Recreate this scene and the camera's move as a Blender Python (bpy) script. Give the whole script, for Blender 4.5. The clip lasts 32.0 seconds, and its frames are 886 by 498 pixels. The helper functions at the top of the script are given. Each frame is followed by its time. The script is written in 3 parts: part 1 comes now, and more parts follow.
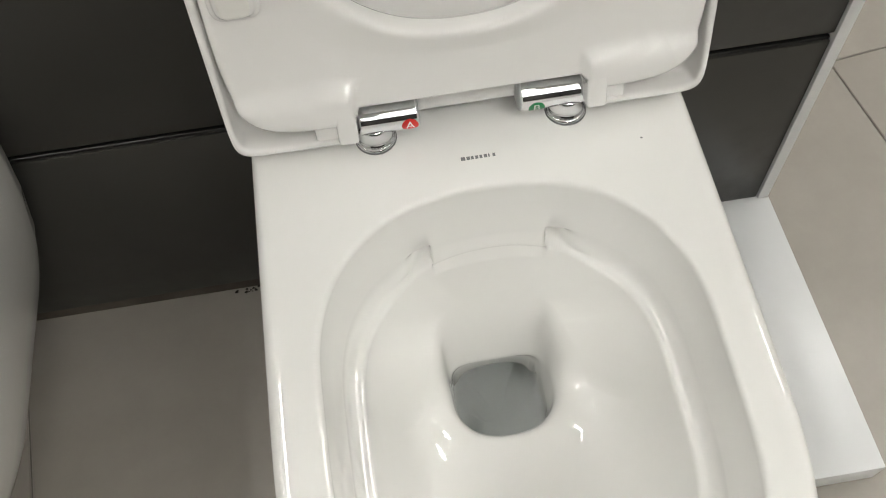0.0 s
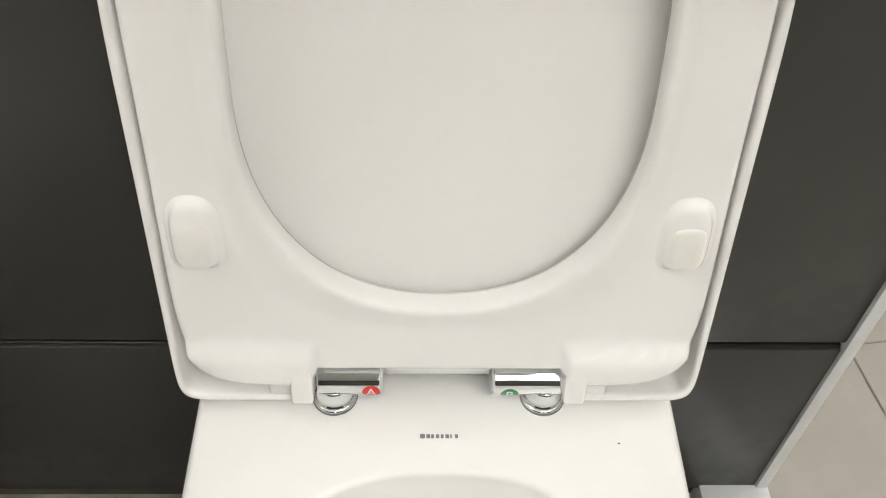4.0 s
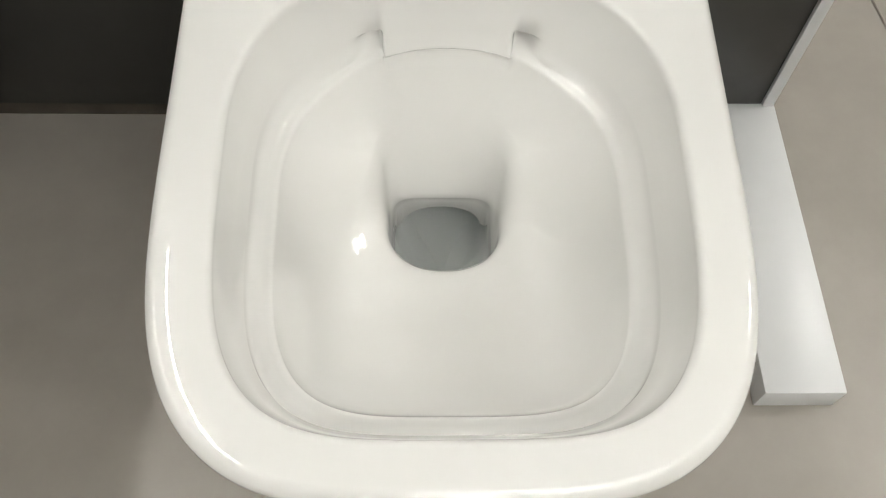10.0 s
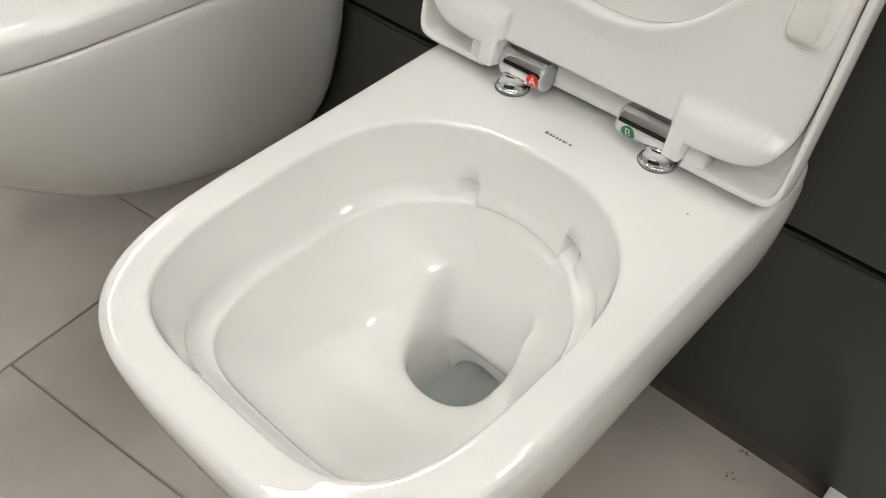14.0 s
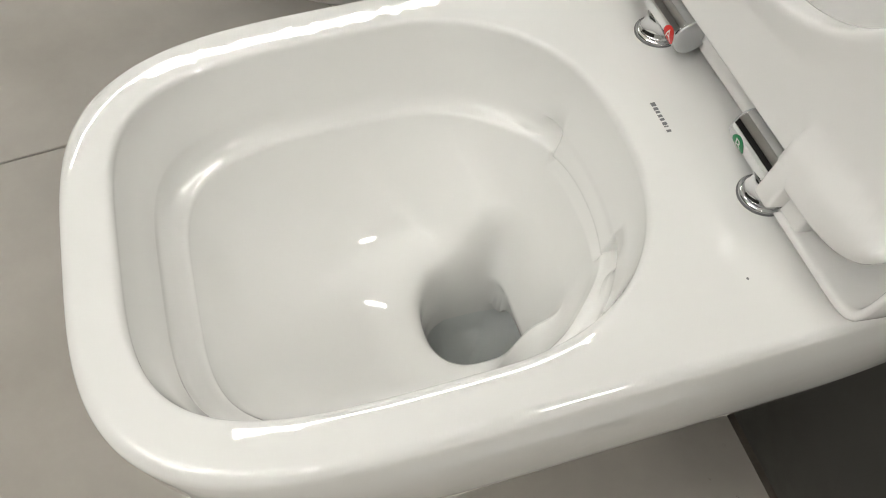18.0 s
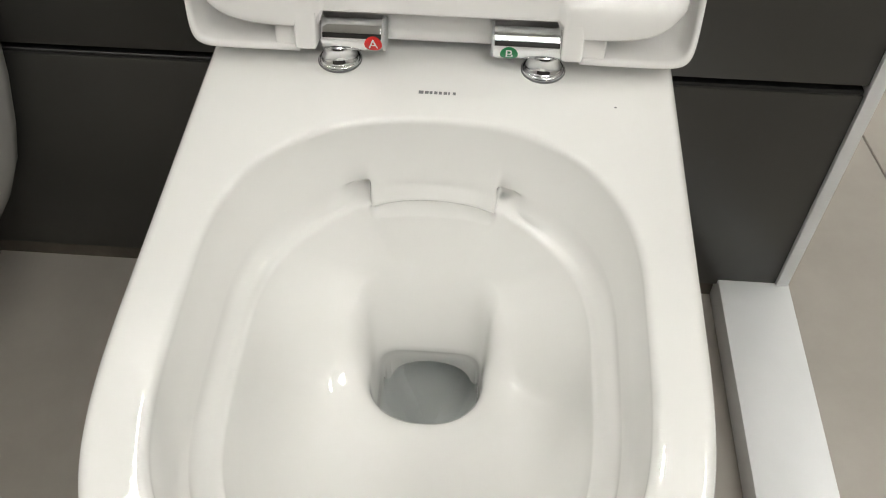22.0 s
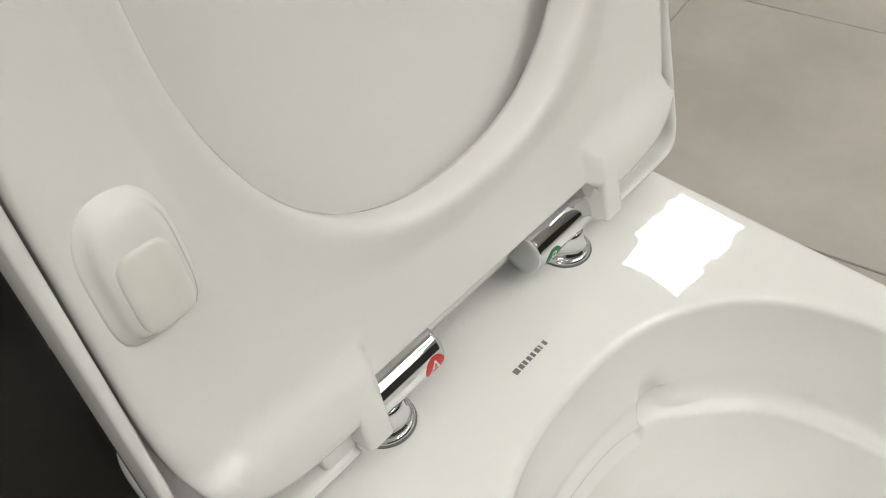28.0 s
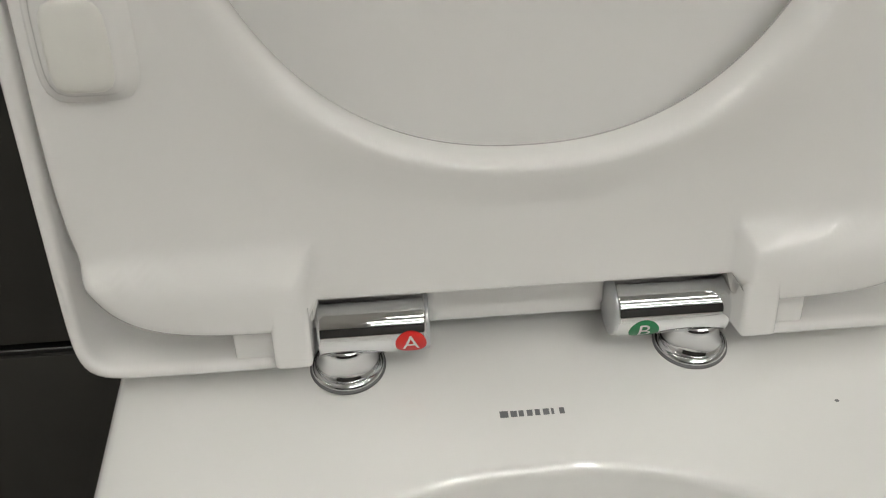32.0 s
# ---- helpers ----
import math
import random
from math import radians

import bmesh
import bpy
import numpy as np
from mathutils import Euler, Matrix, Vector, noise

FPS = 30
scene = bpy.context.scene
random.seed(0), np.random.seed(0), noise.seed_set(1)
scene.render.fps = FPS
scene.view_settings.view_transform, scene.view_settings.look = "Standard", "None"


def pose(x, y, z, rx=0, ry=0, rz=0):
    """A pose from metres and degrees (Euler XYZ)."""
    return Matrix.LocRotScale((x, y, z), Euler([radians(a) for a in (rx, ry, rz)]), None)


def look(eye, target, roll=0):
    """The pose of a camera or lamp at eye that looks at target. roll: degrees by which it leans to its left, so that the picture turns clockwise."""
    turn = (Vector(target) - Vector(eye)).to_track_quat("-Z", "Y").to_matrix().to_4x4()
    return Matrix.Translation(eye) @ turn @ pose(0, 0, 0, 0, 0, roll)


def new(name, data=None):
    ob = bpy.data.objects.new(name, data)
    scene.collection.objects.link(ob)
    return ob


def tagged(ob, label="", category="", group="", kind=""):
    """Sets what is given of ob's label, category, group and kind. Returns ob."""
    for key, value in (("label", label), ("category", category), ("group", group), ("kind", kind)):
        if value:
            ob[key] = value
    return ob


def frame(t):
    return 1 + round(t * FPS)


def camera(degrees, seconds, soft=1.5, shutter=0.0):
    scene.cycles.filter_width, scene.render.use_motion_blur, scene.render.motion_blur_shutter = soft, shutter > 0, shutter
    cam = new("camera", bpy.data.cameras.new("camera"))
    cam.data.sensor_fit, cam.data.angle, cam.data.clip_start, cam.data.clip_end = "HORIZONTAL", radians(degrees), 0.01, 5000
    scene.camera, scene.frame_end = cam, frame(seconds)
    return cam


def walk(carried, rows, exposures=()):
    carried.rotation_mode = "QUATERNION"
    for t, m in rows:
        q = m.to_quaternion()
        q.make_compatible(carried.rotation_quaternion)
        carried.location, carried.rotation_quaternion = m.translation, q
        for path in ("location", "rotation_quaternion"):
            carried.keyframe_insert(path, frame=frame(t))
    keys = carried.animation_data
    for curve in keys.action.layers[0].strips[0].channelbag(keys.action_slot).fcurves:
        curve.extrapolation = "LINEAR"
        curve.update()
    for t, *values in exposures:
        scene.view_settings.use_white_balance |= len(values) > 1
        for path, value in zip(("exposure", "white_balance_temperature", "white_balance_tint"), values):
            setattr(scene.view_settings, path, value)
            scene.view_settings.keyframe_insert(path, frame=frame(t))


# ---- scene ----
cam = camera(54.71, 32.0, soft=1.1)
PATH = [
    (0, (-0.0699, -0.4379, 0.9502), (-0.0474, -0.1816, 0.5215), -4.76),
    (0.5, (-0.0826, -0.3890, 0.9571), (-0.0463, -0.1201, 0.5371), -3.25),
    (1, (-0.0572, -0.3753, 1.0435), (-0.0160, -0.0143, 0.6999), 0.14),
    (1.5, (-0.0439, -0.3530, 1.0467), (-0.0067, 0.0397, 0.7394), 2.55),
    (2, (-0.0214, -0.3505, 1.0211), (-0.0019, 0.0435, 0.7138), 1.65),
    (2.5, (-0.0159, -0.3513, 1.0014), (-0.0050, 0.0412, 0.6919), 1.39),
    (3, (-0.0091, -0.3500, 0.9877), (0.0003, 0.0321, 0.6653), 1.19),
    (3.5, (-0.0187, -0.3467, 0.9709), (-0.0044, 0.0134, 0.6243), 1.85),
    (4, (-0.0178, -0.3478, 0.9597), (-0.0023, -0.0138, 0.5879), 2.39),
    (4.5, (-0.0176, -0.3523, 0.9236), (-0.0022, -0.0425, 0.5314), 2.43),
    (6.5, (-0.0199, -0.3041, 0.8469), (-0.0027, -0.0833, 0.3986), 4.02),
    (7, (-0.0217, -0.3140, 0.8467), (-0.0038, -0.1134, 0.3890), 4.55),
    (7.5, (-0.0204, -0.3317, 0.8524), (-0.0030, -0.1439, 0.3893), 5.21),
    (8, (-0.0164, -0.3596, 0.8633), (-0.0044, -0.1805, 0.3966), 3.80),
    (8.5, (-0.0111, -0.3868, 0.8786), (-0.0024, -0.2202, 0.4073), 3.82),
    (9, (-0.0151, -0.4293, 0.8667), (-0.0022, -0.2590, 0.3968), 4.48),
    (9.5, (0.0048, -0.4952, 0.8752), (0.0065, -0.3108, 0.4105), 1.08),
    (10, (-0.0237, -0.5178, 0.8220), (-0.0078, -0.2757, 0.3848), 3.34),
    (10.5, (0.0023, -0.5674, 0.8366), (0.0090, -0.2879, 0.4221), 3.72),
    (11, (0.0099, -0.6055, 0.8088), (0.0011, -0.2804, 0.4290), 2.52),
    (11.5, (0.0506, -0.6598, 0.8511), (0.0186, -0.3122, 0.4932), 3.17),
    (12, (0.0940, -0.6807, 0.8481), (0.0259, -0.3290, 0.4993), 1.80),
    (12.5, (0.1687, -0.6952, 0.8477), (0.0575, -0.3469, 0.5065), 1.38),
    (13, (0.2375, -0.6618, 0.8546), (0.0869, -0.3301, 0.5122), 2.45),
    (13.5, (0.3110, -0.6487, 0.8511), (0.1138, -0.3336, 0.5167), 2.38),
    (14, (0.3205, -0.5479, 0.8385), (0.0842, -0.2739, 0.4935), 2.89),
    (14.5, (0.3503, -0.5007, 0.8300), (0.0793, -0.2680, 0.4801), 3.73),
    (15, (0.4010, -0.4376, 0.8387), (0.1107, -0.2479, 0.4785), 6.10),
    (15.5, (0.4216, -0.3806, 0.8571), (0.1269, -0.2260, 0.4839), 6.21),
    (17.5, (0.3835, -0.3069, 0.8310), (0.0897, -0.1991, 0.4411), 4.10),
    (18, (0.3377, -0.3029, 0.8112), (0.0656, -0.2032, 0.4037), 4.29),
    (18.5, (0.2984, -0.3061, 0.8165), (0.0471, -0.2058, 0.3960), 4.48),
    (19, (0.2649, -0.2944, 0.8118), (0.0348, -0.2040, 0.3772), 5.47),
    (19.5, (0.2440, -0.2541, 0.8111), (0.0227, -0.1943, 0.3668), -0.16),
    (20, (0.1981, -0.2605, 0.8176), (0.0038, -0.1875, 0.3627), 1.59),
    (20.5, (0.1968, -0.2665, 0.8059), (0.0023, -0.1670, 0.3561), -7.33),
    (21, (0.1639, -0.3367, 0.8193), (-0.0041, -0.1439, 0.3896), -7.10),
    (21.5, (0.0907, -0.4255, 0.8201), (-0.0122, -0.1422, 0.4212), -4.04),
    (22, (0.0388, -0.5360, 0.8074), (0.0169, -0.2083, 0.4304), 0.59),
    (22.5, (-0.0048, -0.6233, 0.7929), (0.0062, -0.2656, 0.4437), 2.09),
    (23, (-0.0587, -0.7053, 0.7774), (0.0011, -0.3271, 0.4558), 3.59),
    (23.5, (-0.1294, -0.7162, 0.7446), (-0.0308, -0.3352, 0.4362), 2.55),
    (24, (-0.2089, -0.6929, 0.7294), (-0.0609, -0.3302, 0.4186), 1.16),
    (24.5, (-0.2976, -0.6461, 0.7392), (-0.0962, -0.3176, 0.4206), 0.47),
    (26.5, (-0.3256, -0.3765, 0.7838), (-0.0619, -0.1967, 0.3990), -6.26),
    (27, (-0.3002, -0.2909, 0.7847), (-0.0266, -0.0995, 0.4124), -6.08),
    (27.5, (-0.2793, -0.2272, 0.7964), (-0.0033, -0.0292, 0.4295), -5.58),
    (28, (-0.2393, -0.1911, 0.7581), (0.0278, 0.0515, 0.4119), -2.97),
    (28.5, (-0.1883, -0.2021, 0.7158), (0.0393, 0.0913, 0.3810), -1.08),
    (29, (-0.1263, -0.2045, 0.6370), (0.0426, 0.1300, 0.3059), -1.43),
    (29.5, (-0.0762, -0.2002, 0.5842), (0.0445, 0.1647, 0.2643), -0.83),
    (30, (-0.0383, -0.1962, 0.5578), (0.0538, 0.1866, 0.2497), -0.92),
    (30.5, (-0.0222, -0.1980, 0.5445), (0.0476, 0.2098, 0.2638), -1.78),
    (31, (-0.0234, -0.2193, 0.5699), (0.0284, 0.1924, 0.2909), -1.00),
    (31.5, (-0.0366, -0.2499, 0.6152), (0.0093, 0.1572, 0.3285), 0.67),
    (32, (-0.0566, -0.2608, 0.6919), (-0.0252, 0.1196, 0.3690), -0.53),
]
EXPOSURES = [(0, -0.2), (1, 0.08), (2, 0.2), (4, 0.18), (7, -0.05), (8, -0.13), (10, -0.11), (11, -0.06), (13, -0.1), (15, -0.14), (18, -0.2), (20, -0.38), (21, -0.31), (22, -0.08), (24, 0.08),
             (27, -0.12), (29, -0.2), (30, -0.5), (31, -0.58), (32, -0.45)]
walk(cam, [(t, look(eye, target, roll)) for t, eye, target, roll in PATH], EXPOSURES)

# ---- world and light ----
world = bpy.data.worlds.new("world")
scene.world = world
world.use_nodes = True
world.node_tree.nodes["Background"].inputs[0].default_value = (0.9, 0.92, 1.0, 1)
world.node_tree.nodes["Background"].inputs[1].default_value = 0.05

ZR = 0.405       # top of the ceramic rim
WALL_Y = 0.1120   # face of the dark panels


# ---- materials ----
def principled(name, color, rough, metal=0.0):
    m = bpy.data.materials.new(name)
    m.use_nodes = True
    b = m.node_tree.nodes["Principled BSDF"]
    b.inputs["Base Color"].default_value = (*color, 1)
    b.inputs["Roughness"].default_value = rough
    b.inputs["Metallic"].default_value = metal
    return m, m.node_tree, b


def coords(nt):
    return nt.nodes.new("ShaderNodeTexCoord").outputs["Object"]


def add_noise(nt, scale, detail=4.0, vec=None, rough=0.6):
    n = nt.nodes.new("ShaderNodeTexNoise")
    n.inputs["Scale"].default_value = scale
    n.inputs["Detail"].default_value = detail
    n.inputs["Roughness"].default_value = rough
    nt.links.new(vec if vec else coords(nt), n.inputs["Vector"])
    return n.outputs["Fac"]


def ramp(nt, fac, stops):
    r = nt.nodes.new("ShaderNodeValToRGB")
    e = r.color_ramp.elements
    while len(e) < len(stops):
        e.new(0.5)
    for k, (p, c) in enumerate(stops):
        e[k].position = p
        e[k].color = (*c, 1)
    nt.links.new(fac, r.inputs["Fac"])
    return r.outputs["Color"]


def bump(nt, b, height, strength, dist):
    n = nt.nodes.new("ShaderNodeBump")
    n.inputs["Strength"].default_value = strength
    n.inputs["Distance"].default_value = dist
    nt.links.new(height, n.inputs["Height"])
    nt.links.new(n.outputs["Normal"], b.inputs["Normal"])


def ceramic_material():
    m, nt, b = principled("glazed_ceramic", (0.80, 0.795, 0.775), 0.05)
    nt.links.new(ramp(nt, add_noise(nt, 6, 3), [(0.3, (0.815, 0.81, 0.792)), (0.7, (0.835, 0.83, 0.812))]), b.inputs["Base Color"])
    nt.links.new(ramp(nt, add_noise(nt, 30, 5), [(0.35, (0.008,) * 3), (0.75, (0.022,) * 3)]), b.inputs["Roughness"])
    b.inputs["IOR"].default_value = 1.7
    bump(nt, b, add_noise(nt, 75, 1), 0.03, 0.002)
    return m


def plastic_material():
    m, nt, b = principled("white_duroplast", (0.80, 0.79, 0.77), 0.14)
    nt.links.new(ramp(nt, add_noise(nt, 25, 5), [(0.3, (0.03,) * 3), (0.75, (0.07,) * 3)]), b.inputs["Roughness"])
    nt.links.new(ramp(nt, add_noise(nt, 5, 2), [(0.3, (0.815, 0.805, 0.79)), (0.7, (0.835, 0.825, 0.81))]), b.inputs["Base Color"])
    bump(nt, b, add_noise(nt, 90, 2), 0.02, 0.001)
    return m


def chrome_material():
    m, nt, b = principled("chrome", (0.82, 0.83, 0.84), 0.05, 1.0)
    nt.links.new(ramp(nt, add_noise(nt, 180, 4), [(0.4, (0.015,) * 3), (0.8, (0.045,) * 3)]), b.inputs["Roughness"])
    return m


def satin_material():
    m, nt, b = principled("satin_metal", (0.55, 0.56, 0.57), 0.32, 0.6)
    bump(nt, b, add_noise(nt, 900, 2), 0.05, 0.0005)
    return m


def panel_material():
    m, nt, b = principled("dark_grey_laminate", (0.055, 0.053, 0.049), 0.42)
    n1 = add_noise(nt, 5, 6)
    nt.links.new(ramp(nt, n1, [(0.3, (0.030, 0.029, 0.0265)), (0.7, (0.038, 0.0367, 0.0335))]), b.inputs["Base Color"])
    nt.links.new(ramp(nt, add_noise(nt, 40, 5), [(0.3, (0.30,) * 3), (0.75, (0.42,) * 3)]), b.inputs["Roughness"])
    bump(nt, b, add_noise(nt, 600, 3), 0.08, 0.0006)
    return m


def tile_material():
    m, nt, b = principled("porcelain_floor_tile", (0.36, 0.335, 0.30), 0.33)
    info = nt.nodes.new("ShaderNodeObjectInfo")
    off = nt.nodes.new("ShaderNodeVectorMath")
    off.operation = "ADD"
    mul = nt.nodes.new("ShaderNodeMath")
    mul.operation = "MULTIPLY"
    mul.inputs[1].default_value = 9.0
    nt.links.new(info.outputs["Random"], mul.inputs[0])
    nt.links.new(coords(nt), off.inputs[0])
    nt.links.new(mul.outputs[0], off.inputs[1])
    cloud = add_noise(nt, 4.0, 8, off.outputs[0], 0.62)
    nt.links.new(ramp(nt, cloud, [(0.25, (0.305, 0.281, 0.25)), (0.5, (0.360, 0.334, 0.299)), (0.75, (0.42, 0.392, 0.352))]), b.inputs["Base Color"])
    b.inputs["Roughness"].default_value = 0.36
    bump(nt, b, add_noise(nt, 160, 4), 0.1, 0.0006)
    return m


def plain_material(name, color, rough, spread=0.04, scale=30):
    m, nt, b = principled(name, color, rough)
    lo = tuple(c * (1 - spread) for c in color)
    hi = tuple(min(1, c * (1 + spread)) for c in color)
    nt.links.new(ramp(nt, add_noise(nt, scale, 5), [(0.3, lo), (0.7, hi)]), b.inputs["Base Color"])
    bump(nt, b, add_noise(nt, scale * 12, 3), 0.06, 0.0005)
    return m


def water_material():
    m, nt, b = principled("toilet_water", (0.8, 0.9, 0.92), 0.0)
    nt.nodes.remove(b)
    clear = nt.nodes.new("ShaderNodeBsdfTransparent")
    clear.inputs["Color"].default_value = (0.92, 0.955, 0.965, 1)
    gloss = nt.nodes.new("ShaderNodeBsdfGlossy")
    gloss.inputs["Roughness"].default_value = 0.01
    fresnel = nt.nodes.new("ShaderNodeFresnel")
    fresnel.inputs["IOR"].default_value = 1.33
    mix = nt.nodes.new("ShaderNodeMixShader")
    nt.links.new(fresnel.outputs[0], mix.inputs[0])
    nt.links.new(clear.outputs[0], mix.inputs[1])
    nt.links.new(gloss.outputs[0], mix.inputs[2])
    bump(nt, gloss, add_noise(nt, 25, 1), 0.05, 0.002)
    nt.links.new(mix.outputs[0], nt.nodes["Material Output"].inputs[0])
    return m


def glow_material(name, color, strength):
    m = bpy.data.materials.new(name)
    m.use_nodes = True
    nt = m.node_tree
    nt.nodes.remove(nt.nodes["Principled BSDF"])
    e = nt.nodes.new("ShaderNodeEmission")
    e.inputs[0].default_value = (*color, 1)
    e.inputs[1].default_value = strength
    nt.links.new(e.outputs[0], nt.nodes["Material Output"].inputs[0])
    return m


CERAMIC = ceramic_material()
PLASTIC = plastic_material()
CHROME = chrome_material()
SATIN = satin_material()
PANEL = panel_material()
TILE = tile_material()
GROUT = plain_material("grey_grout", (0.21, 0.198, 0.18), 0.8, 0.15, 80)
BOARD = plain_material("white_melamine", (0.74, 0.75, 0.76), 0.3, 0.02, 12)
PLINTH = plain_material("brown_plinth", (0.085, 0.072, 0.058), 0.6, 0.25, 30)
GROOVE = plain_material("black_joint_profile", (0.012, 0.012, 0.012), 0.35, 0.1, 30)
# for unseen walls: pale bounces fill light, dark makes the chrome's dark bands
PAINT = plain_material("pale_fill_backdrop", (0.50, 0.49, 0.47), 0.7, 0.03, 3)
DARK_BACKDROP = plain_material("dark_chrome_backdrop", (0.030, 0.027, 0.025), 0.6, 0.06, 3)
CEIL = plain_material("ceiling_paint", (0.78, 0.78, 0.77), 0.8, 0.03, 3)
WATER = water_material()
MARK = plain_material("grey_print", (0.17, 0.175, 0.18), 0.3, 0.03, 60)
MARK_PALE = plain_material("pale_grey_print", (0.46, 0.455, 0.45), 0.3, 0.03, 60)
RED = plain_material("red_vinyl", (0.68, 0.022, 0.018), 0.35, 0.04, 60)
GREEN = plain_material("green_vinyl", (0.006, 0.22, 0.07), 0.35, 0.04, 60)
WHITE_INK = plain_material("white_ink", (0.82, 0.82, 0.80), 0.45, 0.02, 60)
GASKET = plain_material("grey_gasket", (0.16, 0.16, 0.16), 0.5, 0.05, 60)
RUBBER = plain_material("milky_rubber", (0.775, 0.765, 0.725), 0.30, 0.03, 40)
LABEL = plain_material("white_label_film", (0.76, 0.78, 0.78), 0.35, 0.02, 30)
BLACK_INK = plain_material("black_ink", (0.02, 0.02, 0.025), 0.45, 0.05, 60)
BLUE_INK = plain_material("blue_ink", (0.07, 0.13, 0.36), 0.45, 0.05, 60)
DIRT = plain_material("dark_dirt", (0.03, 0.027, 0.024), 0.9, 0.4, 90)
TUBE = glow_material("lamp_diffuser", (1.0, 0.985, 0.93), 46.0)
SPOT = glow_material("spot_lens", (1.0, 0.98, 0.92), 230.0)


# ---- mesh helpers ----
def obj(name, verts, faces, material, parent=None, label="", smooth=True):
    me = bpy.data.meshes.new(name)
    me.from_pydata([tuple(v) for v in verts], [], faces)
    me.update()
    if smooth:
        me.shade_smooth()
    me.materials.append(material)
    ob = new(name, me)
    if parent:
        ob.parent = parent
        ob.matrix_parent_inverse = parent.matrix_basis.inverted()
    if label:
        ob["label"] = label
    return ob


def part(name, bm, material, parent, label="", smooth=True):
    me = bpy.data.meshes.new(name)
    bm.normal_update()
    bm.to_mesh(me)
    bm.free()
    if smooth:
        me.shade_smooth()
        me.set_sharp_from_angle(angle=radians(40))
    me.materials.append(material)
    ob = new(name, me)
    if parent:
        ob.parent = parent
        ob.matrix_parent_inverse = parent.matrix_basis.inverted()
    if label:
        ob["label"] = label
    return ob


def thing(name, x, y, z, label, category, group="", kind=""):
    ob = new(name)
    ob.matrix_basis = Matrix.Translation((x, y, z))
    ob.empty_display_size = 0.05
    return tagged(ob, label, category, group, kind)


def box(x0, x1, y0, y1, z0, z1, bev=0.0, seg=2):
    bm = bmesh.new()
    bmesh.ops.create_cube(bm, size=1.0)
    for v in bm.verts:
        v.co = Vector(((x0 + x1) / 2 + v.co.x * (x1 - x0), (y0 + y1) / 2 + v.co.y * (y1 - y0), (z0 + z1) / 2 + v.co.z * (z1 - z0)))
    if bev:
        bmesh.ops.bevel(bm, geom=list(bm.edges), offset=bev, segments=seg, affect="EDGES", profile=0.5)
    return bm


def loft(rings, cap_first=True, cap_last=True):
    """Closed rings of equal count joined by quads; each cap is a fan to the ring's middle."""
    n = len(rings[0])
    verts = [p for r in rings for p in r]
    faces = []
    for k in range(len(rings) - 1):
        a, b = k * n, (k + 1) * n
        faces += [(a + i, a + (i + 1) % n, b + (i + 1) % n, b + i) for i in range(n)]
    for cap, k in ((cap_first, 0), (cap_last, len(rings) - 1)):
        if cap:
            verts.append(sum((Vector(p) for p in rings[k]), Vector()) / n)
            c = len(verts) - 1
            base = k * n
            for i in range(n):
                f = (base + i, base + (i + 1) % n, c)
                faces.append(f if k else f[::-1])
    return verts, faces


def outline(cx, cy, a, back, front, e_back, e_front, n=128, taper=0.0):
    """A rounded plan shape about (cx, cy): half width a, reach to +y and to -y, and the squareness of both halves."""
    pts = []
    for i in range(n):
        th = 2 * math.pi * (i + 0.5) / n
        c, s = math.cos(th), math.sin(th)
        b, e = (back, e_back) if s > 0 else (front, e_front)
        r = (abs(c / a) ** e + abs(s / b) ** e) ** (-1 / e)
        x, y = r * c, r * s
        pts.append((cx + x * (1 + taper * y), cy + y))
    return pts


def inset(pts, cx, cy, d):
    out = []
    for x, y in pts:
        v = Vector((x - cx, y - cy))
        v = v * max(0.0, 1 - d / v.length)
        out.append((cx + v.x, cy + v.y))
    return out


def at_z(pts, z):
    return [(x, y, z) for x, y in pts]


# ---- the hall ----
HX0, HX1, HY0, HY1, HZ = -4.0, 4.5, -5.0, 3.5, 3.0
floor = thing("floor", 0, 0, 0, "grey-beige porcelain tiles with thin dark joints", "floor", kind="structure")
part("grout", box(HX0, HX1, HY0, HY1, -0.06, -0.003), GROUT, floor, "thin dark grey joints between the tiles", smooth=False)

# dark panelled partition behind the toilets, with a white end board
wall_back = thing("wall_north", -1.3, 0.25, 0, "dark grey laminate panels with black shadow joints", "wall", kind="structure")
WX0, WX1 = -3.0, 0.3810
part("core", box(WX0, WX1, WALL_Y + 0.02, 0.40, 0.0305, 1.30), GROOVE, wall_back, "black backing behind the panel joints", smooth=False)
for z0, z1 in ((0.029, 0.3100), (0.3215, 0.7740), (0.7855, 1.234), (1.246, 1.31)):
    for x0, x1 in ((WX0, -1.6), (-1.597, WX1)):
        part("panel", box(x0, x1, WALL_Y, WALL_Y + 0.018, z0, z1, 0.0012, 2), PANEL, wall_back)
for z0 in (0.3100, 0.7740, 1.234):
    part("joint_profile", box(WX0, WX1, WALL_Y + 0.003, WALL_Y + 0.022, z0 - 0.001, z0 + 0.0036, 0.0008, 1), GROOVE, wall_back, "dark profile edge along the shadow joint")
part("plinth", box(WX0, WX1, WALL_Y + 0.008, WALL_Y + 0.06, 0.0, 0.0300), PLINTH, wall_back, "dusty brown plinth strip set back under the panels")
part("end_board", box(0.3813, 0.3945, WALL_Y - 0.004, 0.40, 0.0375, 1.312, 0.0008, 2), BOARD, wall_back, "thin white edge board closing the partition")

skirt = thing("floor_board", 0.356, -0.06, 0, "white melamine board lying flat on the floor beside the partition", "board")
part("board", box(0.3155, 0.3965, -0.243, 0.1365, 0.0, 0.0370, 0.0015, 2), BOARD, skirt)

